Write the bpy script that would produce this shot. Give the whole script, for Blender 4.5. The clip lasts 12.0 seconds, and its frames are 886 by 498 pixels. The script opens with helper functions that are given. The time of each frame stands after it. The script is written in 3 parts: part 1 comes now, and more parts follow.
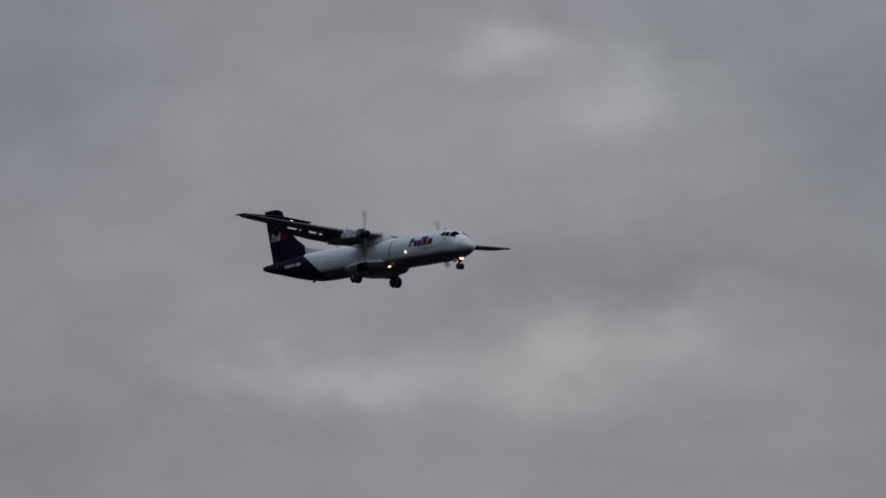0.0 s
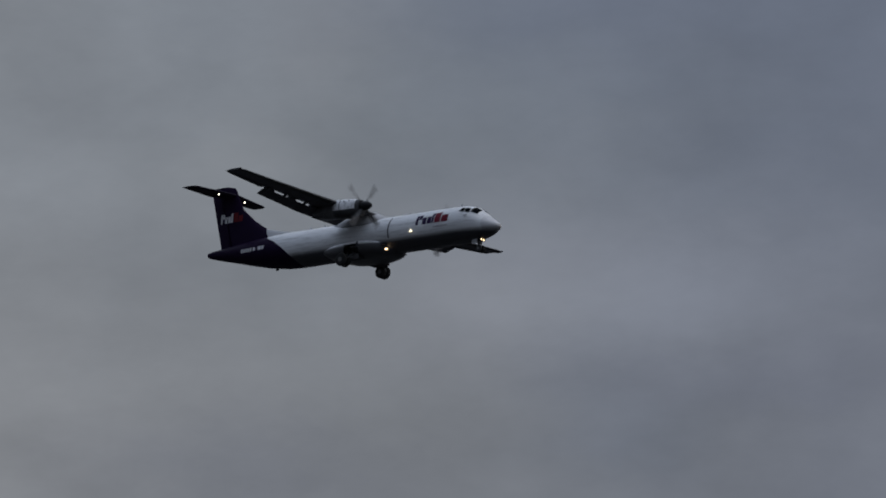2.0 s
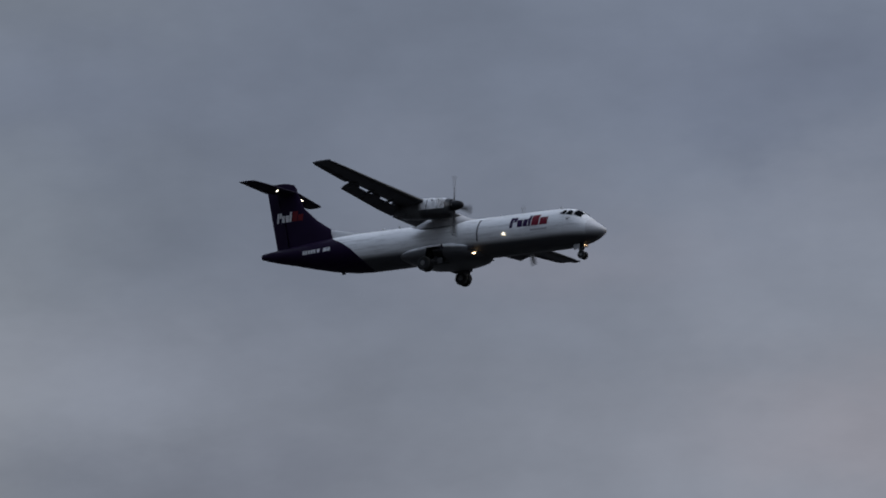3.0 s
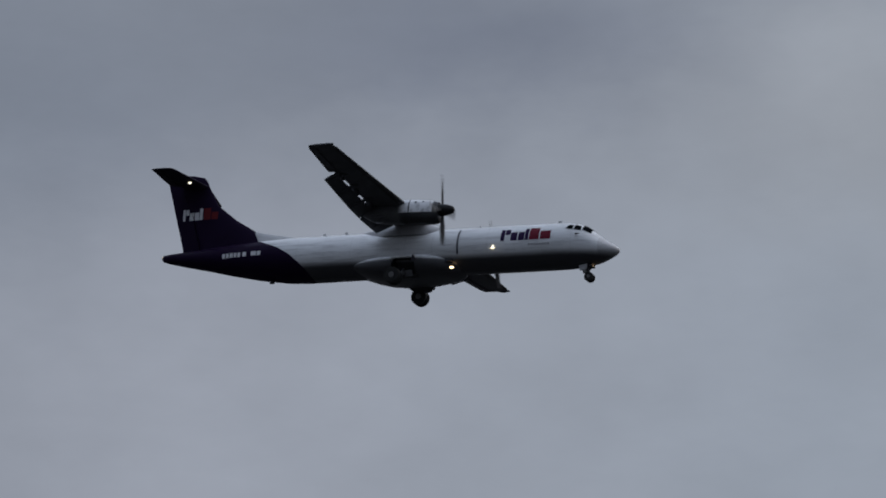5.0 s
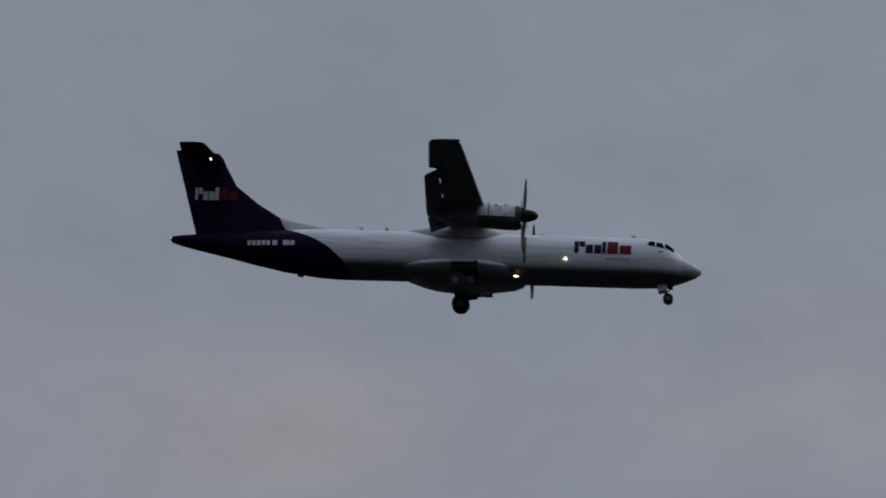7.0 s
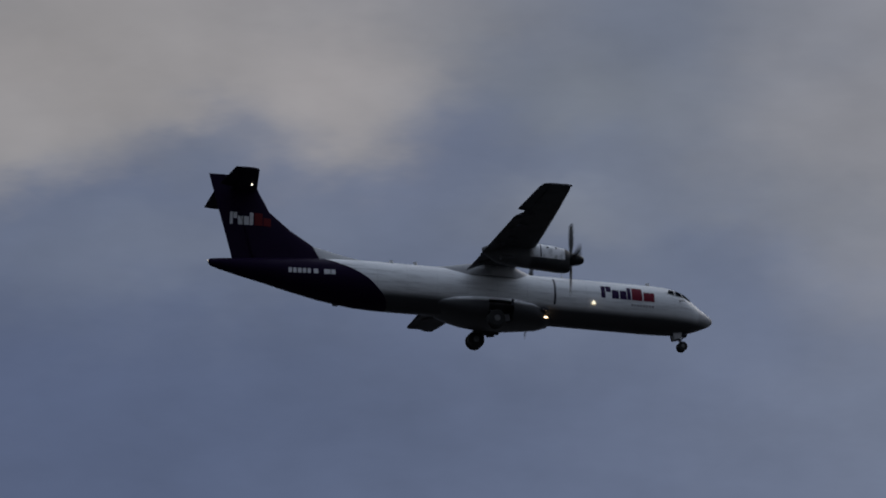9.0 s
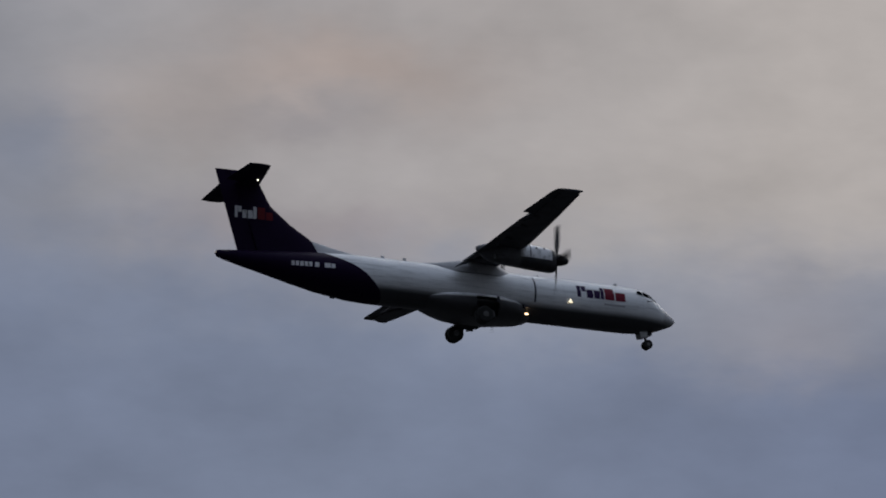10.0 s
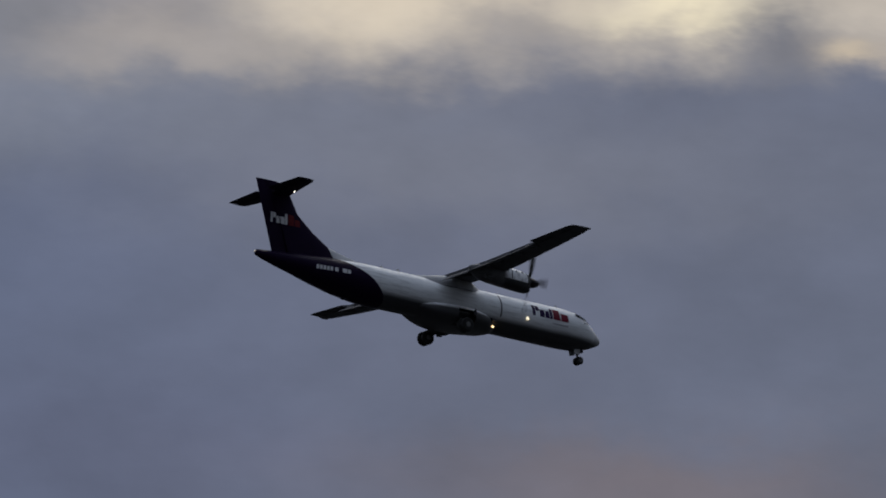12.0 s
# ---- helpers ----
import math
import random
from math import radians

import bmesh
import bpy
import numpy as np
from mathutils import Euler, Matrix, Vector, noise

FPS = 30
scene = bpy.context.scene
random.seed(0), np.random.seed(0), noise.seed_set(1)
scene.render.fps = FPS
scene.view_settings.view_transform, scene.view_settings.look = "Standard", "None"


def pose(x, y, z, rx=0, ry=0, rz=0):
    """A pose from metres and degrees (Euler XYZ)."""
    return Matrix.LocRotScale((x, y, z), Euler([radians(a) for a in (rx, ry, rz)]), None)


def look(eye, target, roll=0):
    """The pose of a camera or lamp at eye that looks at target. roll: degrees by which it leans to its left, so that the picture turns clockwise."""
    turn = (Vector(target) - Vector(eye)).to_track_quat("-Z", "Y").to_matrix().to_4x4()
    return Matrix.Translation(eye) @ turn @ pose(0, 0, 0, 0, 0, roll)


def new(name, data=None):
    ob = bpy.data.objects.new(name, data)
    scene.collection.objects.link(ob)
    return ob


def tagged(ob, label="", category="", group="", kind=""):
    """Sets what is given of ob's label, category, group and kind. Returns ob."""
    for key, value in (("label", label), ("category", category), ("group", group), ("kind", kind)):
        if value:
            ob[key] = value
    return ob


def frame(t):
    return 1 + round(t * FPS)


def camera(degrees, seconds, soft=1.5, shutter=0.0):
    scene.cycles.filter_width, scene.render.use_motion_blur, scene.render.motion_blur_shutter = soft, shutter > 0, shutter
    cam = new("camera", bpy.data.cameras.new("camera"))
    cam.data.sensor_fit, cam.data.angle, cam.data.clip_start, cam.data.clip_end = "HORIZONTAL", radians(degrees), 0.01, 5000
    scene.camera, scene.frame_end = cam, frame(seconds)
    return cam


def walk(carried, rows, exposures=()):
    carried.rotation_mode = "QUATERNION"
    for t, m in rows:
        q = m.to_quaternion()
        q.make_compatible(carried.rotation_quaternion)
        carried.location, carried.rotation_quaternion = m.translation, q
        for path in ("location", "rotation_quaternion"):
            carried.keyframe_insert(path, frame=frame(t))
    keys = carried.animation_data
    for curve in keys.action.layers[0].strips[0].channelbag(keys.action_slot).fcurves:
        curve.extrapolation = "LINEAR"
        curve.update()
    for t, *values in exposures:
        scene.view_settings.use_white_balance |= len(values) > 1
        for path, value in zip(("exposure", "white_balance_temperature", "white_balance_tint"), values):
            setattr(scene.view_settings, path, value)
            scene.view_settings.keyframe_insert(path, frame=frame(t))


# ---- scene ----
cam = camera(7.724, 12.0, soft=1.8, shutter=0.25)

# bearing (clockwise from +y), elevation and roll of the hand-held camera, in degrees
CAMERA_ROWS = [
    (0.0, -50.265, 10.867, 0.193),
    (0.2, -49.536, 10.990, -0.133),
    (0.5, -48.521, 11.169, -0.622),
    (0.7, -47.659, 11.269, -0.442),
    (1.0, -46.230, 11.458, -0.171),
    (1.2, -45.534, 11.626, -0.274),
    (1.5, -44.079, 11.838, -0.428),
    (1.7, -42.993, 12.004, -0.379),
    (2.0, -41.374, 12.201, -0.306),
    (2.2, -40.400, 12.350, -0.184),
    (2.5, -38.739, 12.641, -0.001),
    (2.7, -37.685, 12.780, 0.035),
    (3.0, -36.469, 13.043, 0.090),
    (3.2, -35.068, 13.155, -0.115),
    (4.8, -23.623, 14.488, 0.399),
    (5.0, -21.809, 14.622, 0.306),
    (5.2, -20.313, 14.732, 0.426),
    (5.5, -17.925, 14.940, 0.606),
    (5.7, -16.112, 15.066, 0.549),
    (6.0, -13.193, 15.218, 0.464),
    (6.2, -11.579, 15.299, 0.432),
    (6.5, -8.900, 15.382, 0.385),
    (6.7, -6.787, 15.375, 0.490),
    (7.0, -4.180, 15.245, 0.648),
    (7.2, -2.507, 15.283, 0.608),
    (8.8, 12.732, 14.667, -0.290),
    (9.0, 14.707, 14.643, -0.527),
    (9.2, 16.357, 14.531, -0.773),
    (9.5, 19.140, 14.132, -1.141),
    (9.7, 21.009, 13.921, -1.087),
    (10.0, 23.564, 13.672, -1.006),
    (10.2, 24.957, 13.417, -0.828),
    (10.5, 27.295, 13.130, -0.561),
    (10.7, 29.179, 12.841, -0.403),
    (11.0, 31.805, 12.549, -0.165),
    (11.2, 33.207, 12.277, 0.024),
    (11.5, 35.155, 12.001, 0.308),
    (11.7, 36.317, 11.887, 0.596),
    (12.0, 38.149, 11.574, 1.027),
]
walk(cam, [(t, pose(0, 0, 1.7, 90 + el, 0, -az) @ pose(0, 0, 0, 0, 0, roll))
           for t, az, el, roll in CAMERA_ROWS],
     exposures=[(0, 0.22), (1, 0.21), (2, 0.26), (2.5, 0.38), (3, 0.50), (5, 0.44), (5.5, 0.25), (6.5, 0.10), (7.2, -0.02), (9, -0.06),
                (10, 0.0), (11, -0.05), (11.5, -0.04), (12, -0.15)])



# ---- world and sun ----
def srgb(r, g, b):
    """Linear colour from 0-255 display values."""
    return tuple(c / 255 / 12.92 if c <= 10 else ((c / 255 + 0.055) / 1.055) ** 2.4 for c in (r, g, b)) + (1.0,)


SUN_AZ, SUN_EL = 55.0, 42.0


class Tree:
    """Short-hand for node trees."""

    def __init__(self, tree):
        self.tree = tree
        tree.nodes.clear()

    def put(self, value, socket):
        if isinstance(value, bpy.types.NodeSocket):
            self.tree.links.new(value, socket)
        else:
            socket.default_value = value

    def node(self, kind, **inputs):
        n = self.tree.nodes.new(kind)
        for key, value in inputs.items():
            self.put(value, n.inputs[key.replace("_", " ")])
        return n

    def math(self, op, a, b=0.0, c=0.0):
        n = self.tree.nodes.new("ShaderNodeMath")
        n.operation = op
        for value, socket in zip((a, b, c), n.inputs):
            self.put(value, socket)
        return n.outputs[0]

    def mix(self, fac, a, b, blend="MIX"):
        n = self.tree.nodes.new("ShaderNodeMix")
        n.data_type, n.blend_type, n.clamp_factor = "RGBA", blend, True
        self.put(fac, n.inputs[0])
        self.put(a, n.inputs[6])
        self.put(b, n.inputs[7])
        return n.outputs[2]

    def ramp(self, fac, stops, how="LINEAR"):
        n = self.tree.nodes.new("ShaderNodeValToRGB")
        n.color_ramp.interpolation = how
        els = n.color_ramp.elements
        while len(els) < len(stops):
            els.new(0.5)
        for e, (pos, col) in zip(els, stops):
            e.position, e.color = pos, col if len(col) == 4 else (*col, 1)
        self.put(fac, n.inputs[0])
        return n.outputs[0]

    def smooth(self, x, lo, hi):
        n = self.tree.nodes.new("ShaderNodeMapRange")
        n.interpolation_type = "SMOOTHSTEP"
        for value, key in ((x, 0), (lo, 1), (hi, 2)):
            self.put(value, n.inputs[key])
        return n.outputs[0]

    def noise(self, vec, scale, detail=4.0, rough=0.5):
        n = self.node("ShaderNodeTexNoise", Vector=vec, Scale=scale, Detail=detail, Roughness=rough)
        return n.outputs["Fac"]


def make_world():
    world = bpy.data.worlds.new("overcast_dusk")
    scene.world = world
    world.use_nodes = True
    t = Tree(world.node_tree)
    way = t.node("ShaderNodeTexCoord").outputs["Generated"]
    xyz = t.node("ShaderNodeSeparateXYZ", Vector=way).outputs
    az = t.math("DEGREES", t.math("ARCTAN2", xyz[0], xyz[1]))
    el = t.math("DEGREES", t.math("ARCSINE", xyz[2]))
    flat = t.node("ShaderNodeCombineXYZ", X=t.math("MULTIPLY", az, 0.6), Y=el, Z=0.0).outputs[0]
    n_big = t.noise(flat, 0.35, 3.0)
    n_mid = t.noise(flat, 1.3, 6.0, 0.6)
    n_side = t.noise(flat, 0.9, 6.0, 0.6)
    # bearings and elevations are bent by the noise, so that no edge runs straight
    azw = t.math("MULTIPLY_ADD", t.math("SUBTRACT", n_side, 0.5), 1.3, az)
    elw = t.math("ADD", el, t.math("MULTIPLY_ADD", t.math("SUBTRACT", n_mid, 0.5), 1.1,
                                   t.math("MULTIPLY", t.math("SUBTRACT", n_big, 0.5), 0.5)))
    u = t.math("DIVIDE", t.math("ADD", azw, 180.0), 360.0)

    def at(bearing):
        return (bearing + 180.0) / 360.0

    high = t.ramp(u, [(at(a), srgb(*c)) for a, c in SKY_HIGH])
    low = t.ramp(u, [(at(a), srgb(*c)) for a, c in SKY_LOW])
    edge = t.ramp(u, [(at(a), (e / 20,) * 3) for a, e in SKY_EDGE])
    width = t.ramp(u, [(at(a), (w / 5,) * 3) for a, w in SKY_SOFT])
    gap = t.math("SUBTRACT", elw, t.math("MULTIPLY", edge, 20.0))
    fac = t.smooth(t.math("DIVIDE", gap, t.math("MULTIPLY", width, 5.0)), -1.0, 1.0)
    cloud = t.mix(fac, low, high)
    # single brighter gaps and darker shreds of the layer
    for bearing, height, wide, tall, colour, amount in SKY_PATCHES:
        dx = t.math("DIVIDE", t.math("SUBTRACT", azw, bearing), wide)
        dy = t.math("DIVIDE", t.math("SUBTRACT", elw, height), tall)
        r2 = t.math("ADD", t.math("MULTIPLY", dx, dx), t.math("MULTIPLY", dy, dy))
        cloud = t.mix(t.math("MULTIPLY", t.math("EXPONENT", t.math("MULTIPLY", r2, -1.0)), amount), cloud, srgb(*colour))
    rough = t.ramp(u, [(at(a), (g,) * 3) for a, g in SKY_GRAIN])
    grain = t.math("MULTIPLY_ADD", t.math("SUBTRACT", t.noise(flat, 0.8, 6.0, 0.6), 0.5), rough, 1.0)
    cloud = t.mix(1.0, cloud, t.node("ShaderNodeCombineXYZ", X=grain, Y=grain, Z=grain).outputs[0], "MULTIPLY")
    thick = t.ramp(u, [(at(a), (g,) * 3) for a, g in SKY_THICK])
    cloud = t.mix(1.0, cloud, thick, "MULTIPLY")
    # the layer is brightest overhead, as under any overcast
    cloud = t.mix(t.smooth(el, 20.0, 62.0), cloud, (*ZENITH, 1))
    sky = t.node("ShaderNodeTexSky")
    sky.sky_type, sky.sun_disc = "NISHITA", False
    sky.sun_elevation, sky.sun_rotation = radians(SUN_EL), radians(SUN_AZ)
    clear = t.mix(1.0, sky.outputs[0], (0.08, 0.08, 0.08, 1), "MULTIPLY")
    back = t.node("ShaderNodeBackground", Color=t.mix(0.97, clear, cloud), Strength=1.0)
    out = t.node("ShaderNodeOutputWorld")
    t.put(back.outputs[0], out.inputs[0])


ZENITH = (0.48, 0.56, 0.72)
BEHIND = (90, 95, 105)
SKY_GRAIN = [(-48, 0.6), (-34, 0.5), (-24, 0.32), (-6, 0.28), (8, 0.42), (16, 0.6)]
# light let through by the layer, by bearing
SKY_THICK = [(-54, 0.96), (-46, 0.935), (-41, 0.87), (-38, 0.855), (-30, 0.865), (-21, 0.885), (-17, 0.92), (-8, 0.975), (0, 1.0)]
# colours of the layer by bearing, above and below its edge
SKY_HIGH = [(-90, BEHIND), (-62, (117, 120, 125)), (-50, (138, 139, 144)), (-46, (124, 128, 134)), (-42, (114, 120, 128)),
            (-38, (99, 106, 120)), (-33, (108, 116, 131)), (-24, (119, 125, 136)), (-18, (126, 132, 142)),
            (-9, (131, 137, 148)), (-2, (129, 136, 149)), (6, (139, 141, 147)), (12, (149, 146, 147)),
            (17, (116, 122, 136)), (21, (154, 151, 153)), (27, (177, 170, 166)), (32, (184, 177, 173)),
            (40, (206, 196, 184)), (52, (174, 164, 154)), (90, BEHIND)]
SKY_LOW = [(-90, BEHIND), (-62, (115, 116, 121)), (-50, (136, 135, 140)), (-46, (127, 129, 133)), (-42, (117, 120, 125)),
           (-38, (108, 112, 122)), (-33, (124, 129, 140)), (-24, (139, 144, 155)), (-18, (133, 140, 151)),
           (-9, (139, 142, 152)), (-3, (135, 140, 152)), (2, (112, 119, 139)), (8, (88, 98, 126)),
           (12, (84, 95, 123)), (16.5, (97, 107, 132)), (19, (113, 122, 144)), (23, (116, 125, 146)), (27, (110, 119, 142)), (32, (98, 108, 136)), (38, (105, 111, 132)), (52, (100, 107, 124)), (90, BEHIND)]
SKY_EDGE = [(-62, 10.5), (-44, 12.0), (-36, 12.5), (-22, 15.4), (-14, 15.8), (-8, 14.5), (-2, 12.6), (2, 13.2),
            (7, 14.5), (10.7, 15.1), (12.7, 15.75), (13.9, 15.3), (14.7, 16.1), (15.5, 16.3), (17.5, 14.6), (19, 13.9), (21.5, 13.6),
            (24, 13.25), (25.5, 13.0), (26.4, 12.7), (26.9, 13.2), (28.5, 13.2), (30.4, 13.5), (31.2, 13.7), (32.0, 14.05),
            (32.5, 13.65), (33.0, 13.7), (33.4, 14.5), (34.6, 13.9), (36, 13.35), (38, 13.3), (60, 13.4)]
SKY_SOFT = [(-58, 2.0), (-36, 1.6), (-10, 1.6), (0, 0.7), (8, 0.5), (12, 0.35), (16, 0.6), (19, 1.0), (24, 0.6), (27, 0.45), (32, 0.38), (38, 0.45)]
# lighter gaps and darker shreds: bearing, elevation, half width, half height, colour, amount
PATCHES_FIRST = [
    (-53.92, 12.17, 1.13, 0.84, (111, 116, 121), 0.70),
    (-49.43, 11.61, 1.54, 0.44, (142, 143, 145), 0.70),
    (-49.66, 12.60, 0.57, 0.22, (161, 163, 165), 0.75),
    (-48.55, 12.11, 0.57, 0.37, (161, 163, 164), 0.75),
    (-48.68, 10.73, 1.54, 0.25, (119, 120, 125), 0.60),
    (-51.18, 9.83, 1.18, 0.22, (157, 158, 159), 0.75),
    (-49.13, 9.89, 0.67, 0.39, (165, 163, 159), 0.80),
    (-48.23, 10.23, 0.62, 0.30, (161, 161, 161), 0.75),
    (-53.77, 9.07, 1.13, 0.44, (109, 110, 115), 0.60),
]
PATCHES_SECOND = [
    (-47.53, 13.03, 0.93, 0.89, (126, 130, 134), 0.60),
    (-47.51, 9.88, 1.13, 0.35, (138, 139, 142), 0.70),
    (-43.01, 10.16, 1.70, 0.54, (103, 106, 114), 0.70),
    (-39.90, 10.76, 0.80, 0.70, (92, 101, 119), 0.30),
    (-43.23, 12.82, 0.93, 0.44, (126, 130, 135), 0.60),
    (-42.42, 14.20, 0.77, 0.74, (125, 128, 133), 0.60),
    (-39.68, 14.42, 2.68, 0.59, (100, 107, 122), 0.80),
    (-41.03, 11.75, 1.18, 0.74, (125, 128, 134), 0.70),
    (-38.41, 11.07, 1.54, 0.30, (102, 106, 118), 0.60),
]
PATCHES_THIRD = [
    (-35.37, 12.92, 1.34, 0.35, (123, 125, 136), 0.60),
    (-32.84, 13.57, 1.18, 0.64, (126, 130, 142), 0.35),
    (-33.30, 14.65, 2.10, 0.62, (100, 107, 123), 0.85),
    (-39.41, 11.99, 1.65, 0.74, (124, 129, 141), 0.70),
    (-32.60, 11.40, 1.50, 0.60, (140, 136, 143), 0.55),
    (-36.51, 13.60, 2.06, 0.59, (109, 115, 129), 0.50),
    (-18.40, 16.29, 1.34, 0.59, (148, 153, 161), 0.60),
    (-25.06, 15.77, 1.65, 0.74, (105, 112, 125), 0.40),
    (-21.35, 16.46, 2.16, 0.74, (102, 108, 122), 0.80),
]
PATCHES_FOURTH = [
    (-17.34, 15.49, 2.58, 0.79, (140, 144, 151), 0.60),
    (-14.52, 16.73, 1.34, 0.49, (135, 141, 151), 0.60),
    (-5.51, 13.61, 1.54, 0.69, (150, 143, 145), 0.60),
    (-1.04, 13.78, 1.80, 0.69, (152, 148, 152), 0.50),
    (1.14, 13.13, 0.82, 0.35, (92, 103, 128), 0.90),
    (-4.49, 16.44, 2.06, 0.99, (127, 135, 146), 0.50),
    (10.77, 16.20, 2.16, 0.64, (151, 147, 147), 0.70),
    (12.72, 15.56, 0.88, 0.30, (97, 108, 131), 0.80),
    (13.84, 15.60, 0.57, 0.39, (151, 147, 147), 0.70),
]
PATCHES_FIFTH = [
    (16.35, 15.95, 0.95, 1.35, (103, 112, 132), 0.85),
    (15.93, 15.95, 1.34, 0.54, (117, 122, 131), 0.70),
    (15.77, 14.92, 0.88, 0.30, (135, 140, 150), 0.60),
    (22.72, 15.27, 1.18, 0.44, (170, 155, 148), 0.80),
    (22.14, 14.82, 0.77, 0.22, (126, 125, 131), 0.70),
    (22.26, 13.86, 1.29, 0.30, (149, 140, 142), 0.70),
    (18.22, 15.04, 1.34, 0.30, (115, 121, 134), 0.45),
    (21.12, 14.89, 1.29, 0.44, (166, 156, 152), 0.60),
    (19.74, 14.60, 0.72, 0.44, (99, 111, 134), 0.50),
]
PATCHES_SIXTH = [
    (26.67, 13.01, 0.88, 0.44, (166, 154, 150), 0.70),
    (24.59, 13.25, 1.80, 0.49, (144, 149, 162), 0.50),
    (27.30, 13.10, 3.60, 0.54, (124, 131, 148), 0.60),
    (31.81, 13.10, 3.60, 0.54, (123, 130, 146), 0.60),
    (28.59, 14.27, 0.77, 0.30, (134, 132, 134), 0.60),
    (34.63, 14.11, 1.18, 0.64, (126, 128, 137), 0.80),
    (31.99, 13.98, 0.67, 0.35, (114, 120, 137), 0.80),
    (32.70, 14.03, 0.26, 0.30, (182, 171, 160), 0.70),
    (35.43, 13.31, 0.77, 0.22, (170, 159, 153), 0.70),
]
PATCHES_SEVENTH = [
    (35.15, 12.75, 3.35, 0.44, (130, 135, 150), 0.55),
    (38.14, 12.27, 3.60, 0.59, (127, 129, 140), 0.50),
    (35.26, 9.74, 2.16, 0.74, (92, 97, 121), 0.60),
    (28.71, 14.35, 0.57, 0.35, (138, 134, 137), 0.70),
    (30.55, 14.66, 0.98, 0.17, (135, 129, 130), 0.70),
    (30.84, 14.11, 0.77, 0.25, (192, 177, 163), 0.80),
    (30.67, 14.43, 1.34, 0.30, (188, 175, 161), 0.80),
    (33.71, 13.57, 1.34, 0.30, (135, 134, 139), 0.70),
    (37.30, 13.62, 0.90, 0.36, (219, 207, 190), 0.85),
]
PATCHES_EIGHTH = [
    (35.20, 13.40, 0.75, 0.24, (166, 160, 160), 0.70),
    (12.40, 14.70, 2.60, 0.60, (118, 126, 143), 0.65),
    (20.00, 13.30, 2.20, 0.50, (121, 129, 148), 0.45),
    (31.00, 13.10, 2.40, 0.40, (122, 129, 146), 0.45),
    (36.00, 13.22, 2.00, 0.28, (182, 174, 167), 0.65),
    (37.97, 13.93, 1.18, 0.30, (238, 223, 199), 0.85),
    (34.31, 13.82, 1.29, 0.30, (143, 142, 147), 0.70),
    (38.80, 13.51, 0.72, 0.25, (148, 144, 146), 0.65),
    (40.37, 13.73, 0.82, 0.20, (255, 242, 211), 0.95),
    (41.19, 13.39, 0.57, 0.44, (111, 113, 124), 0.90),
    (41.89, 13.32, 0.36, 0.14, (207, 191, 168), 0.80),
    (40.02, 9.54, 2.47, 0.44, (121, 110, 113), 0.70),
]
PATCHES_NINTH = [
    (13.60, 16.10, 0.90, 0.60, (157, 153, 154), 0.85),
    (18.40, 15.70, 1.20, 0.60, (143, 143, 149), 0.60),
    (16.20, 14.30, 1.20, 0.60, (118, 127, 146), 0.40),
    (-33.40, 14.30, 1.30, 0.60, (98, 105, 121), 0.60),
    (30.40, 14.15, 1.10, 0.28, (190, 180, 173), 0.75),
    (32.60, 13.95, 0.35, 0.30, (178, 168, 163), 0.70),
    (33.20, 13.20, 1.60, 0.50, (128, 133, 147), 0.55),
    (37.70, 13.82, 0.90, 0.40, (222, 209, 190), 0.70),
    (38.90, 14.00, 0.60, 0.25, (190, 178, 163), 0.60),
]
SKY_PATCHES = PATCHES_FIRST + PATCHES_SECOND + PATCHES_THIRD + PATCHES_FOURTH + PATCHES_FIFTH + PATCHES_SIXTH + PATCHES_SEVENTH + PATCHES_EIGHTH + PATCHES_NINTH
make_world()

sun = new("sun", bpy.data.lights.new("sun", "SUN"))
sun.data.energy, sun.data.angle, sun.data.color = 0.5, radians(30), (1.0, 0.98, 0.96)
sun.matrix_world = look((0, 0, 60), Vector((0, 0, 60)) - Vector((
    math.sin(radians(SUN_AZ)) * math.cos(radians(SUN_EL)), math.cos(radians(SUN_AZ)) * math.cos(radians(SUN_EL)),
    math.sin(radians(SUN_EL)))))


# ---- materials ----
def material(name, colour, rough=0.5, metal=0.0, dirt=0.12, scale=1.5, bump=0.0, coat=0.0, emit=None, gloss=0.5):
    """Painted or plain surface with grime at two scales."""
    m = bpy.data.materials.new(name)
    m.use_nodes = True
    t = Tree(m.node_tree)
    where = t.node("ShaderNodeTexCoord").outputs["Object"]
    big, fine = t.noise(where, scale, 5.0, 0.6), t.noise(where, scale * 14, 3.0, 0.6)
    fac = t.math("MULTIPLY", t.smooth(t.math("ADD", t.math("MULTIPLY", big, 0.7), t.math("MULTIPLY", fine, 0.3)), 0.42, 0.68), dirt)
    dark = tuple(c * 0.45 for c in colour)
    p = t.node("ShaderNodeBsdfPrincipled", Base_Color=t.mix(fac, (*colour, 1), (*dark, 1)),
               Metallic=metal, Roughness=t.math("MULTIPLY_ADD", fine, 0.16, rough - 0.08))
    p.inputs["Coat Weight"].default_value = coat
    p.inputs["Specular IOR Level"].default_value = gloss
    if bump:
        b = t.node("ShaderNodeBump", Strength=bump, Distance=0.01, Height=fine)
        t.put(b.outputs[0], p.inputs["Normal"])
    if emit:
        p.inputs["Emission Color"].default_value = (*emit[:3], 1)
        p.inputs["Emission Strength"].default_value = emit[3]
    t.put(p.outputs[0], t.node("ShaderNodeOutputMaterial").inputs[0])
    return m


WHITE, SHADED_BELLY, PURPLE = (0.76, 0.77, 0.78), (0.055, 0.055, 0.06), (0.011, 0.0045, 0.022)


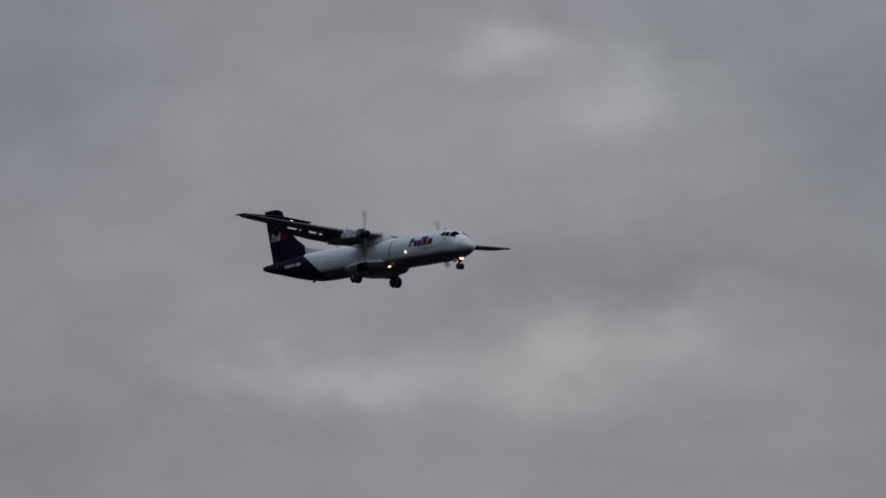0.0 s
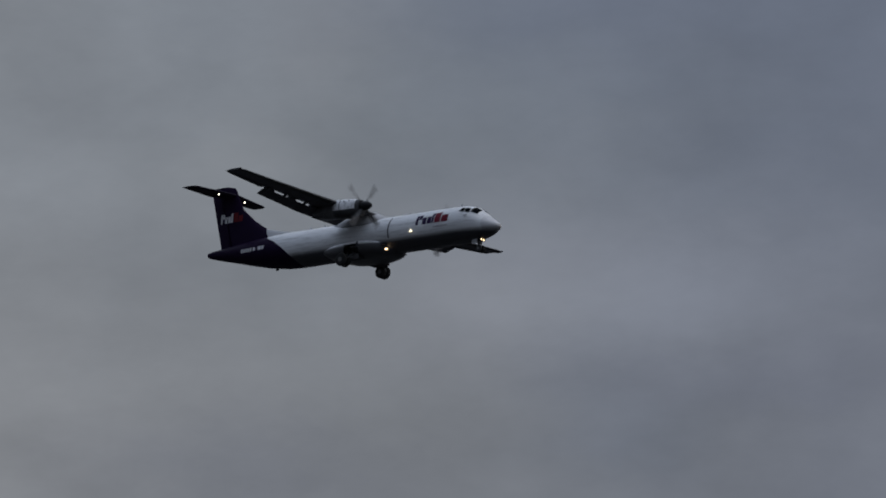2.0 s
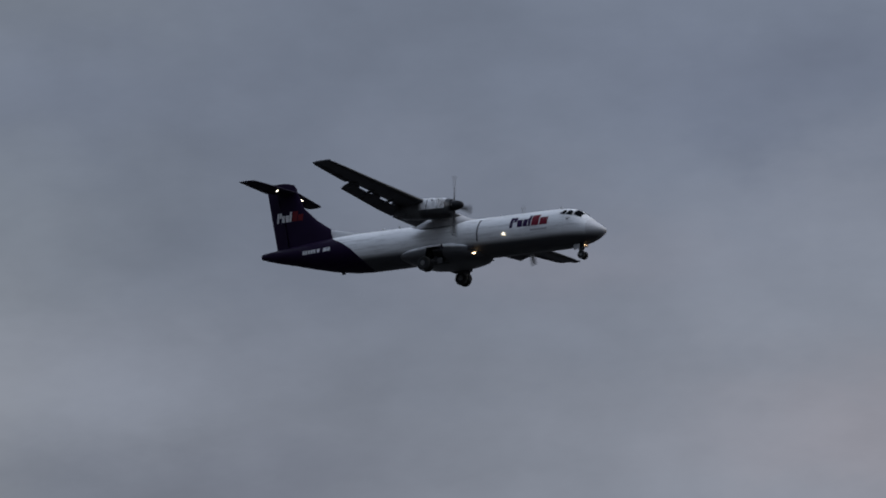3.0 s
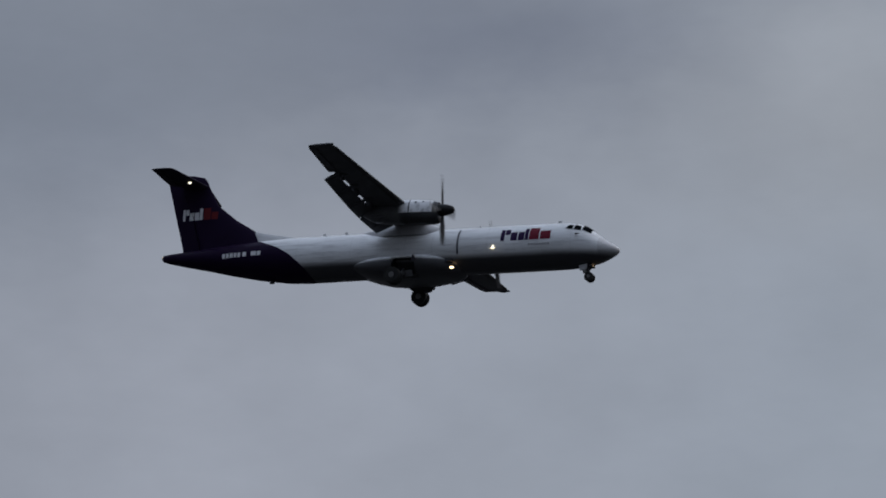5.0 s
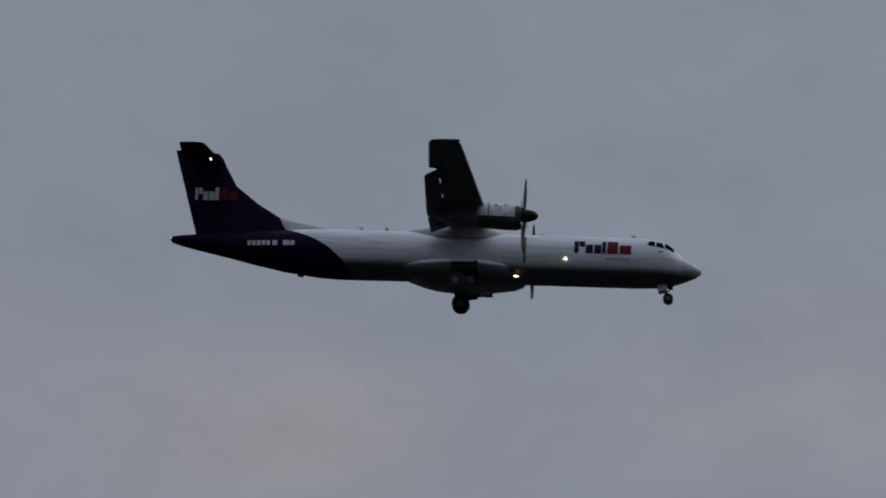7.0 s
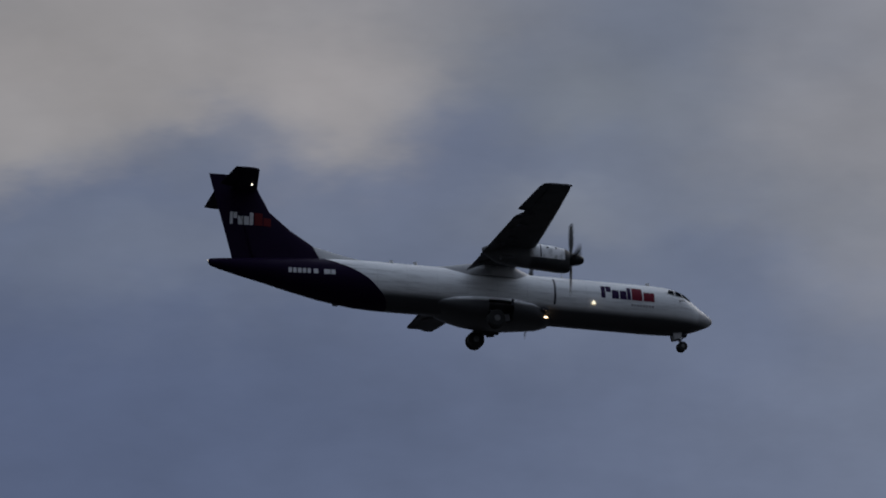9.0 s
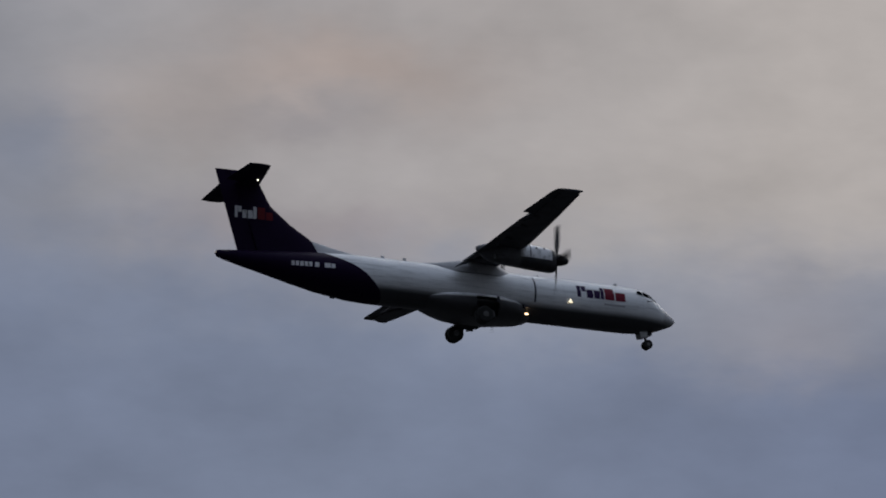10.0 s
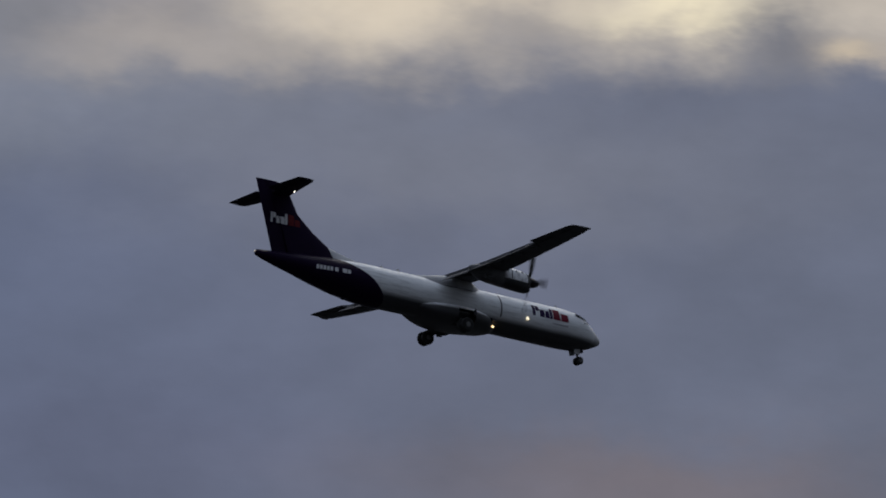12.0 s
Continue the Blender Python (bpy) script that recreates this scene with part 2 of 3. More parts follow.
def hull_paint():
    """White hull, a grey belly darkened by painted shade and a purple tail that sweeps forward towards the keel, with
    streaks and panel seams.
    """
    m = bpy.data.materials.new("hull_paint")
    m.use_nodes = True
    t = Tree(m.node_tree)
    where = t.node("ShaderNodeTexCoord").outputs["Object"]
    x, y, z = t.node("ShaderNodeSeparateXYZ", Vector=where).outputs
    streak = t.node("ShaderNodeCombineXYZ", X=t.math("MULTIPLY", x, 0.25), Y=y, Z=t.math("MULTIPLY", z, 2.5)).outputs[0]
    grime = t.math("MULTIPLY", t.smooth(t.noise(streak, 2.2, 7.0, 0.68), 0.42, 0.72), 0.36)
    seam_x = t.math("LESS_THAN", t.math("ABSOLUTE", t.math("SUBTRACT", t.math("FRACT", t.math("DIVIDE", x, 1.62)), 0.5)), 0.006)
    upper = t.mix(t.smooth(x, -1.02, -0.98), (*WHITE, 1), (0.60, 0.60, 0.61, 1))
    # belly grey taken near black and faded upwards, with underside shade in the colour
    base = t.mix(t.smooth(z, -0.84, -0.44), (*SHADED_BELLY, 1), upper)
    rim = t.ramp(t.math("DIVIDE", t.math("ADD", z, 1.4), 2.8),
                 [(0.0, (0.85,) * 3), (0.25, (0.75,) * 3), (0.5, (0.575,) * 3), (0.67, (0.43,) * 3),
                  (0.814, (0.215,) * 3), (0.95, (0.09,) * 3)], "B_SPLINE")
    line = t.math("MULTIPLY_ADD", rim, 5.0, -22.0)
    tail = t.smooth(t.math("SUBTRACT", line, x), -0.015, 0.015)
    base = t.mix(grime, base, (0.05, 0.05, 0.052, 1))
    base = t.mix(t.math("MULTIPLY", seam_x, 0.2), base, (0.03, 0.03, 0.03, 1))
    faded = t.mix(t.math("MULTIPLY", grime, 0.8), (*PURPLE, 1), (0.007, 0.004, 0.012, 1))
    base = t.mix(tail, base, faded)
    p = t.node("ShaderNodeBsdfPrincipled", Base_Color=base, Roughness=t.math("MULTIPLY_ADD", grime, 0.9, 0.42))
    t.put(t.math("MULTIPLY_ADD", tail, -0.21, 0.25), p.inputs["Specular IOR Level"])
    t.put(p.outputs[0], t.node("ShaderNodeOutputMaterial").inputs[0])
    return m


def cowl_paint():
    """White engine cowling over a black underside."""
    m = bpy.data.materials.new("cowl_paint")
    m.use_nodes = True
    t = Tree(m.node_tree)
    where = t.node("ShaderNodeTexCoord").outputs["Object"]
    x, y, z = t.node("ShaderNodeSeparateXYZ", Vector=where).outputs
    soot = t.math("MULTIPLY", t.smooth(t.noise(where, 3.0, 6.0, 0.65), 0.42, 0.68), 0.5)
    black = (0.018, 0.018, 0.02, 1)
    base = t.mix(t.smooth(z, 0.90, 0.94), black, (0.80, 0.80, 0.81, 1))
    base = t.mix(t.smooth(x, -9.42, -9.38), base, black)
    base = t.mix(t.smooth(x, -11.1, -11.4), base, (0.09, 0.09, 0.095, 1))
    base = t.mix(soot, base, (0.04, 0.04, 0.04, 1))
    p = t.node("ShaderNodeBsdfPrincipled", Base_Color=base, Roughness=0.42)
    t.put(p.outputs[0], t.node("ShaderNodeOutputMaterial").inputs[0])
    return m


def ground_cover():
    m = bpy.data.materials.new("ground_cover")
    m.use_nodes = True
    t = Tree(m.node_tree)
    where = t.node("ShaderNodeTexCoord").outputs["Object"]
    col = t.ramp(t.noise(where, 0.02, 8.0, 0.65), [(0.3, (0.010, 0.011, 0.0115)), (0.55, (0.019, 0.0195, 0.0205)), (0.8, (0.031, 0.031, 0.031))])
    b = t.node("ShaderNodeBump", Strength=0.6, Distance=0.05, Height=t.noise(where, 6.0, 4.0, 0.7))
    p = t.node("ShaderNodeBsdfPrincipled", Base_Color=col, Roughness=0.95, Normal=b.outputs[0])
    t.put(p.outputs[0], t.node("ShaderNodeOutputMaterial").inputs[0])
    return m


HULL, COWL = hull_paint(), cowl_paint()
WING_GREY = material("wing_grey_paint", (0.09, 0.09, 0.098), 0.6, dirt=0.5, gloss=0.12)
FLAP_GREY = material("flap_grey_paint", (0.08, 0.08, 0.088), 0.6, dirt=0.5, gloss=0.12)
PALE = material("pale_fairing_paint", (0.55, 0.55, 0.56), 0.45, dirt=0.3)
# root fairing: white lowered to grey for the wing's shadow, plus blotchy soot
ROOT_SHADE_SOOT = material("root_fairing_shade_and_soot", (0.40, 0.40, 0.41), 0.5, dirt=0.7, scale=1.2, gloss=0.25)
TAIL = material("purple_tail_paint", PURPLE, 0.65, dirt=0.3, scale=0.8, gloss=0.06)
BOOT = material("black_rubber_boot", (0.018, 0.018, 0.019), 0.6, dirt=0.3)
RUBBER = material("tyre_rubber", (0.02, 0.02, 0.02), 0.85, dirt=0.4, scale=6, bump=0.3)
STEEL = material("gear_steel", (0.09, 0.09, 0.095), 0.5, metal=0.3, dirt=0.5, scale=5)
HUBS = material("grey_wheel_hub", (0.17, 0.17, 0.17), 0.6, metal=0.0, dirt=0.5, scale=8, gloss=0.2)
BLADE = material("dark_blade_paint", (0.035, 0.035, 0.038), 0.45, dirt=0.3, scale=4)
SPIN = material("black_spinner_paint", (0.014, 0.014, 0.016), 0.5, dirt=0.2, scale=4, gloss=0.15)
GLASS = material("dark_cockpit_glass", (0.006, 0.007, 0.009), 0.5, dirt=0.05, gloss=0.0)
SEAM = material("dark_stripe_paint", (0.025, 0.025, 0.035), 0.5, dirt=0.2)
LOGO_PURPLE = material("title_purple", (0.022, 0.008, 0.045), 0.6, dirt=0.1, gloss=0.1)
LOGO_RED = material("title_red", (0.145, 0.011, 0.025), 0.6, dirt=0.1, gloss=0.1)
LOGO_WHITE = material("title_white", (0.62, 0.62, 0.64), 0.4, dirt=0.25)
LOGO_DARKRED = material("title_dark_red", (0.12, 0.012, 0.016), 0.6, dirt=0.2, gloss=0.1)
BAY = material("dark_bay_lining", (0.012, 0.012, 0.012), 0.8, dirt=0.4)
LAMP_WARM = material("warm_lamp", (0.9, 0.9, 0.9), 0.2, dirt=0.0, emit=(1.0, 0.68, 0.36, 4.0))
LAMP_WHITE = material("white_lamp", (0.9, 0.9, 0.9), 0.2, dirt=0.0, emit=(1.0, 0.9, 0.72, 5.0))
LAMP_SIDE = material("side_lamp_lens", (0.8, 0.8, 0.78), 0.3, dirt=0.0, emit=(1.0, 0.86, 0.6, 1.2))
LAMP_DIM = material("dim_white_lamp", (0.9, 0.9, 0.9), 0.2, dirt=0.0, emit=(1.0, 0.86, 0.66, 0.7))


# ---- ground ----
def make_ground():
    bm = bmesh.new()
    rings = [0, 30, 120, 400, 1200, 2600, 4600]
    prev = None
    for r in rings:
        ring = [bm.verts.new((r * math.cos(a), r * math.sin(a), 0.6 * noise.noise((r * 0.01 * math.cos(a), r * 0.01 * math.sin(a), 3)) - 0.6 if r > 30 else 0))
                for a in np.linspace(0, 2 * math.pi, 64, endpoint=False)] if r else [bm.verts.new((0, 0, 0))]
        if prev:
            for i in range(64):
                j = (i + 1) % 64
                bm.faces.new((prev[0], ring[i], ring[j]) if len(prev) == 1 else (prev[i], ring[i], ring[j], prev[j]))
        prev = ring
    me = bpy.data.meshes.new("ground")
    bm.to_mesh(me)
    bm.free()
    me.materials.append(ground_cover())
    return tagged(new("ground", me), "dark open grassland reaching to the horizon", "ground", kind="structure")


make_ground()


# ---- mesh helpers ----
def part(name, bm, mat, parent, label="", angle=40):
    """Links a bmesh as one mesh object under a thing or a part."""
    bmesh.ops.recalc_face_normals(bm, faces=bm.faces)
    me = bpy.data.meshes.new(name)
    bm.to_mesh(me)
    bm.free()
    me.materials.append(mat)
    me.polygons.foreach_set("use_smooth", [True] * len(me.polygons))
    me.set_sharp_from_angle(angle=radians(angle))
    ob = new(name, me)
    ob.parent = parent
    if label:
        ob["label"] = label
    return ob


def loft(rings, caps=True, bm=None, skip=None):
    """Skin through closed rings of equally many points."""
    bm = bm or bmesh.new()
    vs = [[bm.verts.new(p) for p in ring] for ring in rings]
    n = len(rings[0])
    for i, (a, b) in enumerate(zip(vs, vs[1:])):
        for j in range(n):
            if not (skip and skip(i, j)):
                bm.faces.new((a[j], a[(j + 1) % n], b[(j + 1) % n], b[j]))
    if caps:
        bm.faces.new(vs[0])
        bm.faces.new(vs[-1])
    return bm


def foil(lead, tail, mid, thick, n=14, camber=0.02):
    """Section in the plane of (x, height): from lead to tail along x, about height mid; thick is a share of the chord."""
    c = lead - tail
    up, lo = [], []
    for k in range(n + 1):
        s = 0.5 * (1 - math.cos(math.pi * k / n))
        y = thick * c * 5 * (0.2969 * math.sqrt(s) - 0.126 * s - 0.3516 * s * s + 0.2843 * s ** 3 - 0.1015 * s ** 4)
        bow = camber * c * 4 * s * (1 - s)
        up.append((lead - s * c, mid + bow + y + 0.004))
        lo.append((lead - s * c, mid + bow - y - 0.004))
    return up + lo[-1:0:-1]


def tube(bm, a, b, ra, rb=None, n=12):
    """A capped round bar from a to b."""
    a, b, rb = Vector(a), Vector(b), ra if rb is None else rb
    d = (b - a).normalized()
    s = d.orthogonal().normalized()
    w = d.cross(s)
    rings = [[p + r * (math.cos(q) * s + math.sin(q) * w) for q in np.linspace(0, 2 * math.pi, n, endpoint=False)]
             for p, r in ((a, ra), (b, rb))]
    return loft(rings, bm=bm)


def turned(profile, axis="y", n=28):
    """A body of revolution: profile rows of (along, radius)."""
    rings = []
    for s, r in profile:
        ring = []
        for q in np.linspace(0, 2 * math.pi, n, endpoint=False):
            c, d = r * math.cos(q), r * math.sin(q)
            ring.append((c, s, d) if axis == "y" else (s, c, d))
        rings.append(ring)
    return loft(rings)


def ball(centre, radius, squash=(1, 1, 1)):
    bm = bmesh.new()
    bmesh.ops.create_uvsphere(bm, u_segments=16, v_segments=10, radius=radius)
    for v in bm.verts:
        v.co = Vector(centre) + Vector(a * b for a, b in zip(v.co, squash))
    return bm


# ---- the airplane; x is forward from the nose tip, y to port, z up from the hull's axis ----
plane = tagged(new("cargo_airplane"), "twin-propeller cargo airplane, white hull, purple tail, wheels down, in flight", "airplane")

STATION = np.array([0, .04, .15, .30, .44, .9, 1.31, 1.8, 2.25, 2.84, 3.6, 5, 8, 12, 15, 17.5, 18.5, 19.6, 21.4, 23, 24.4, 26, 26.9, 27.28, 27.38])
TOP = np.array([-.33, -.26, -.16, -.06, .03, .31, .62, .98, 1.16, 1.25, 1.28, 1.28, 1.28, 1.28, 1.28, 1.28, 1.28, 1.265, 1.18, 1.07, .96, .83, .76, .71, .60])
BOTTOM = np.array([-.41, -.48, -.58, -.67, -.73, -.93, -1.06, -1.17, -1.23, -1.265, -1.28, -1.28, -1.28, -1.28, -1.28, -1.30, -1.30, -1.25, -1.0, -.67, -.34, 0, .22, .34, .48])
HALF = np.array([.03, .16, .32, .46, .56, .84, 1.03, 1.19, 1.29, 1.36, 1.40, 1.40, 1.40, 1.40, 1.40, 1.40, 1.395, 1.36, 1.2, .98, .76, .46, .28, .17, .06])


def section(x):
    """Mid height, half height and half width of the hull at x."""
    top, bot, half = (float(np.interp(-x, STATION, a)) for a in (TOP, BOTTOM, HALF))
    return (top + bot) / 2, (top - bot) / 2, half


def on_hull(x, angle, side=-1, out=0.0):
    """A point of the hull: angle in degrees up from its waist."""
    zc, h, w = section(x)
    a = radians(angle)
    return (x, side * (w + out) * math.cos(a), zc + (h + out) * math.sin(a))


def waist_angle(x, z):
    zc, h, _ = section(x)
    return math.degrees(math.asin(max(-1, min(1, (z - zc) / h))))


def hull_patch(bm, x0, x1, z0, z1, side=-1, out=0.008, slant=0.0, nx=4, nz=4):
    """Paint or a pane that follows the hull, between two stations and two heights."""
    grid = []
    for j in range(nz + 1):
        z = z0 + (z1 - z0) * j / nz
        grid.append([bm.verts.new(on_hull(x, waist_angle(x, z), side, out))
                     for x in (x0 + (x1 - x0) * i / nx + slant * (z - z0) for i in range(nx + 1))])
    for j in range(nz):
        for i in range(nx):
            bm.faces.new((grid[j][i], grid[j][i + 1], grid[j + 1][i + 1], grid[j + 1][i]))
    return bm


def angle_patch(bm, corners, side, out=0.03, n=8):
    """A pane between four (x, angle) corners on the hull."""
    grid = []
    for j in range(n + 1):
        v, row = j / n, []
        for i in range(n + 1):
            u = i / n
            x, a = (sum(w * c[k] for w, c in zip(((1 - u) * (1 - v), u * (1 - v), u * v, (1 - u) * v), corners)) for k in (0, 1))
            row.append(bm.verts.new(on_hull(x, a, side, out)))
        grid.append(row)
    for j in range(n):
        for i in range(n):
            bm.faces.new((grid[j][i], grid[j][i + 1], grid[j + 1][i + 1], grid[j + 1][i]))
    return bm


def make_hull():
    xs = sorted(set(STATION.tolist()) | set(np.arange(0.5, 27.2, 0.4).tolist()))
    rings = [[on_hull(-s, math.degrees(q), 1) for q in np.linspace(0, 2 * math.pi, 56, endpoint=False)] for s in xs]
    hull = part("fuselage", loft(rings), HULL, plane, "white hull with grey belly darkened by painted shade, purple rear", 60)
    for side in (-1, 1):
        for corners in (((-2.80, 33), (-2.42, 31), (-2.40, 50), (-2.62, 52)),
                        ((-2.34, 31), (-1.93, 33), (-2.02, 55), (-2.32, 53)),
                        ((-1.88, 36), (-1.40, 42), (-1.50, 82), (-1.93, 72))):
            part("cockpit_window", angle_patch(bmesh.new(), corners, side), GLASS, hull, "dark cockpit glass pane")
        # dark stripe abreast of the propeller
        bm = bmesh.new()
        hull_patch(bm, -9.08, -8.97, -0.52, 0.95, side, nz=10, nx=1)
        part("stripe", bm, SEAM, hull, "narrow dark vertical stripe")
    # dorsal ridge ahead of the fin
    rings = []
    for x, top, w in ((-18.9, 1.28, 0.03), (-19.6, 1.40, 0.10), (-20.6, 1.58, 0.16), (-21.4, 1.76, 0.20), (-22.2, 1.93, 0.20), (-22.9, 2.05, 0.16)):
        rings.append([(x, w * math.cos(q), 0.9 + (top - 0.9) * max(0, math.sin(q))) for q in np.linspace(0, math.pi, 12)])
    part("dorsal_fairing", loft(rings), PALE, hull, "white dorsal ridge before the fin")
    for x, high, chord in ((-3.5, 0.24, 0.22), (-8.2, 0.2, 0.1), (-16.2, 0.26, 0.2), (-17.5, 0.24, 0.2)):
        bm = loft([[(x + px - 0.08 * k, py, 1.25 + high * k) for px, py in foil(chord / 2, -chord / 2, 0, 0.16, 6, 0)] for k in (0, 0.6, 1)])
        part("antenna", bm, PALE, hull, "small blade antenna")
    bm = loft([[(-20.55 + px, py, -1.25 + z) for px, py in foil(0.15, -0.15, 0, 0.3, 6, 0)] for z in (-0.02, 0.2)])
    part("tail_skid", bm, SEAM, hull)
    for side in (-1, 1):
        bm = bmesh.new()
        x0, y0, z0 = on_hull(-2.15, 18, side)
        tube(bm, (x0, y0, z0), (x0 + 0.05, y0 + side * 0.13, z0 - 0.03), 0.035, 0.03)
        tube(bm, (x0 - 0.02, y0 + side * 0.13, z0 - 0.03), (x0 + 0.24, y0 + side * 0.13, z0 - 0.02), 0.03, 0.018)
        part("pitot_probe", bm, STEEL, hull, "small dark air-speed probe")
    return hull


hull = make_hull()


def make_titles():
    """Company titles as plain blocks in their colours, and the sub-title and registration as bars."""
    lay = ((-6.50, -6.27, .05, .76, LOGO_PURPLE), (-6.24, -5.95, .40, .76, LOGO_PURPLE), (-5.91, -5.53, .05, .55, LOGO_PURPLE),
           (-5.47, -5.11, .05, .55, LOGO_PURPLE), (-5.08, -4.87, .05, .78, LOGO_PURPLE), (-4.82, -4.25, .05, .78, LOGO_RED),
           (-4.18, -3.58, .05, .56, LOGO_RED))
    for x0, x1, z0, z1, mat in lay:
        part("title_block", hull_patch(bmesh.new(), x0, x1, z0, z1, nx=2), mat, hull, "plain red title block" if mat is LOGO_RED else "plain purple title block")
    for x in np.arange(-4.86, -3.7, 0.16):
        part("subtitle_bar", hull_patch(bmesh.new(), x, x + 0.12, -0.27, -0.15, nx=1, nz=1), SEAM_LIGHT, hull)
    for x0, x1 in ((-23.30, -23.12), (-23.06, -22.88), (-22.82, -22.62), (-22.56, -22.38), (-22.32, -22.14), (-22.0, -21.76), (-21.46, -21.12), (-21.08, -20.86)):
        part("marking_bar", hull_patch(bmesh.new(), x0, x1, 0.06, 0.32, nx=1, nz=2), LOGO_WHITE, hull, "plain pale marking bar")


SEAM_LIGHT = material("faint_grey_print", (0.33, 0.32, 0.34), 0.5, dirt=0.1)
make_titles()


def make_belly_fairing():
    """The bulge under the wing that houses the main wheels, open at both wheel bays."""
    rows = ((-8.85, -1.05, .06, .15), (-9.1, -1.04, .38, .68), (-9.6, -1.02, .52, 1.16), (-10.2, -.98, .58, 1.55), (-11.0, -.97, .68, 1.74),
            (-11.2, -.97, .69, 1.77), (-11.35, -.97, .70, 1.79), (-12.7, -.97, .70, 1.80), (-12.9, -.97, .69, 1.78), (-13.6, -.95, .65, 1.68), (-14.3, -.9, .54, 1.5),
            (-15.0, -.85, .36, 1.22), (-15.5, -.8, .16, .9))
    n = 48
    rings = []
    for x, zc, h, w in rows:
        ring = []
        for k in range(n):
            q = 2 * math.pi * k / n
            c, s = math.cos(q), math.sin(q)
            ring.append((x, w * math.copysign(abs(c) ** 0.75, c), zc + h * math.copysign(abs(s) ** 0.85, s)))
        rings.append(ring)

    def bay(i, j):
        deg = 360 * (j + 0.5) / n
        return 6 <= i < 7 and (deg > 360 - 62 or deg < 22 or 158 < deg < 242)

    f = part("belly_fairing", loft(rings, skip=bay), FAIRING_SHADED, plane, "white wheel fairing under the hull, its underside shade painted in", 50)
    for side in (-1, 1):
        bm = bmesh.new()
        bmesh.ops.create_cube(bm, size=1)
        for v in bm.verts:
            v.co = Vector((-12.02 + v.co.x * 1.36, side * (1.05 + v.co.y * 0.9), -1.15 + v.co.z * 0.95))
        bm.faces.ensure_lookup_table()
        outer = max(bm.faces, key=lambda q: side * q.calc_center_median().y)
        bmesh.ops.delete(bm, geom=[outer], context="FACES")
        part("wheel_bay", bm, BAY, f, "dark open wheel bay")
        # landing lamp in the fairing's front
        lit = side < 0
        part("landing_lamp", ball((-9.46, side * 0.99, -1.17), 0.11, (1.5, 0.8, 0.45)), LAMP_WARM if lit else GLASS, f,
             "lit warm landing lamp" if lit else "unlit landing lamp")
        bm = loft([[(x, side * (1.36 + 0.3 * k), -0.80 - dz) for x, dz in ((-9.72, -.06), (-9.36, .05), (-9.38, .10), (-9.72, .12))] for k in (-1, 0)])
        part("air_inlet", bm, SEAM, f, "small dark inlet")
        bm = loft([[(x, side * y, z) for x, z in ((-11.34, -0.95), (-11.38, -0.6), (-11.5, -0.6), (-11.55, -0.95))] for y in (1.80, 1.84)])
        part("bay_door", bm, SEAM, f, "dark bay door edge")


def fairing_paint_and_shade():
    m = bpy.data.materials.new("fairing_paint_and_shade")
    m.use_nodes = True
    t = Tree(m.node_tree)
    where = t.node("ShaderNodeTexCoord").outputs["Object"]
    x, y, z = t.node("ShaderNodeSeparateXYZ", Vector=where).outputs
    # white top; the lower part is coloured dark to stand for underside shade
    base = t.mix(t.smooth(z, -0.82, -0.60), (0.06, 0.06, 0.064, 1), (*WHITE, 1))
    grime = t.math("MULTIPLY", t.smooth(t.noise(where, 2.4, 5.0, 0.65), 0.42, 0.72), 0.4)
    p = t.node("ShaderNodeBsdfPrincipled", Base_Color=t.mix(grime, base, (0.05, 0.05, 0.05, 1)), Roughness=0.42)
    p.inputs["Specular IOR Level"].default_value = 0.25
    t.put(p.outputs[0], t.node("ShaderNodeOutputMaterial").inputs[0])
    return m


FAIRING_SHADED = fairing_paint_and_shade()
make_belly_fairing()


# wing: leading edge, rear edge and mid height along the half span
SPAN = np.array([0.0, 1.4, 4.9, 9.75, 13.2, 13.5])
W_LEAD = np.array([-11.0, -11.0, -11.02, -11.36, -11.64, -11.78])
W_TAIL = np.array([-13.6, -13.6, -13.58, -13.42, -13.2, -13.08])
W_MID = np.array([1.50, 1.50, 1.515, 1.76, 1.975, 2.005])
W_THICK = np.array([.17, .17, .165, .145, .12, .06])


def wing_at(y):
    return tuple(float(np.interp(y, SPAN, a)) for a in (W_LEAD, W_TAIL, W_MID, W_THICK))


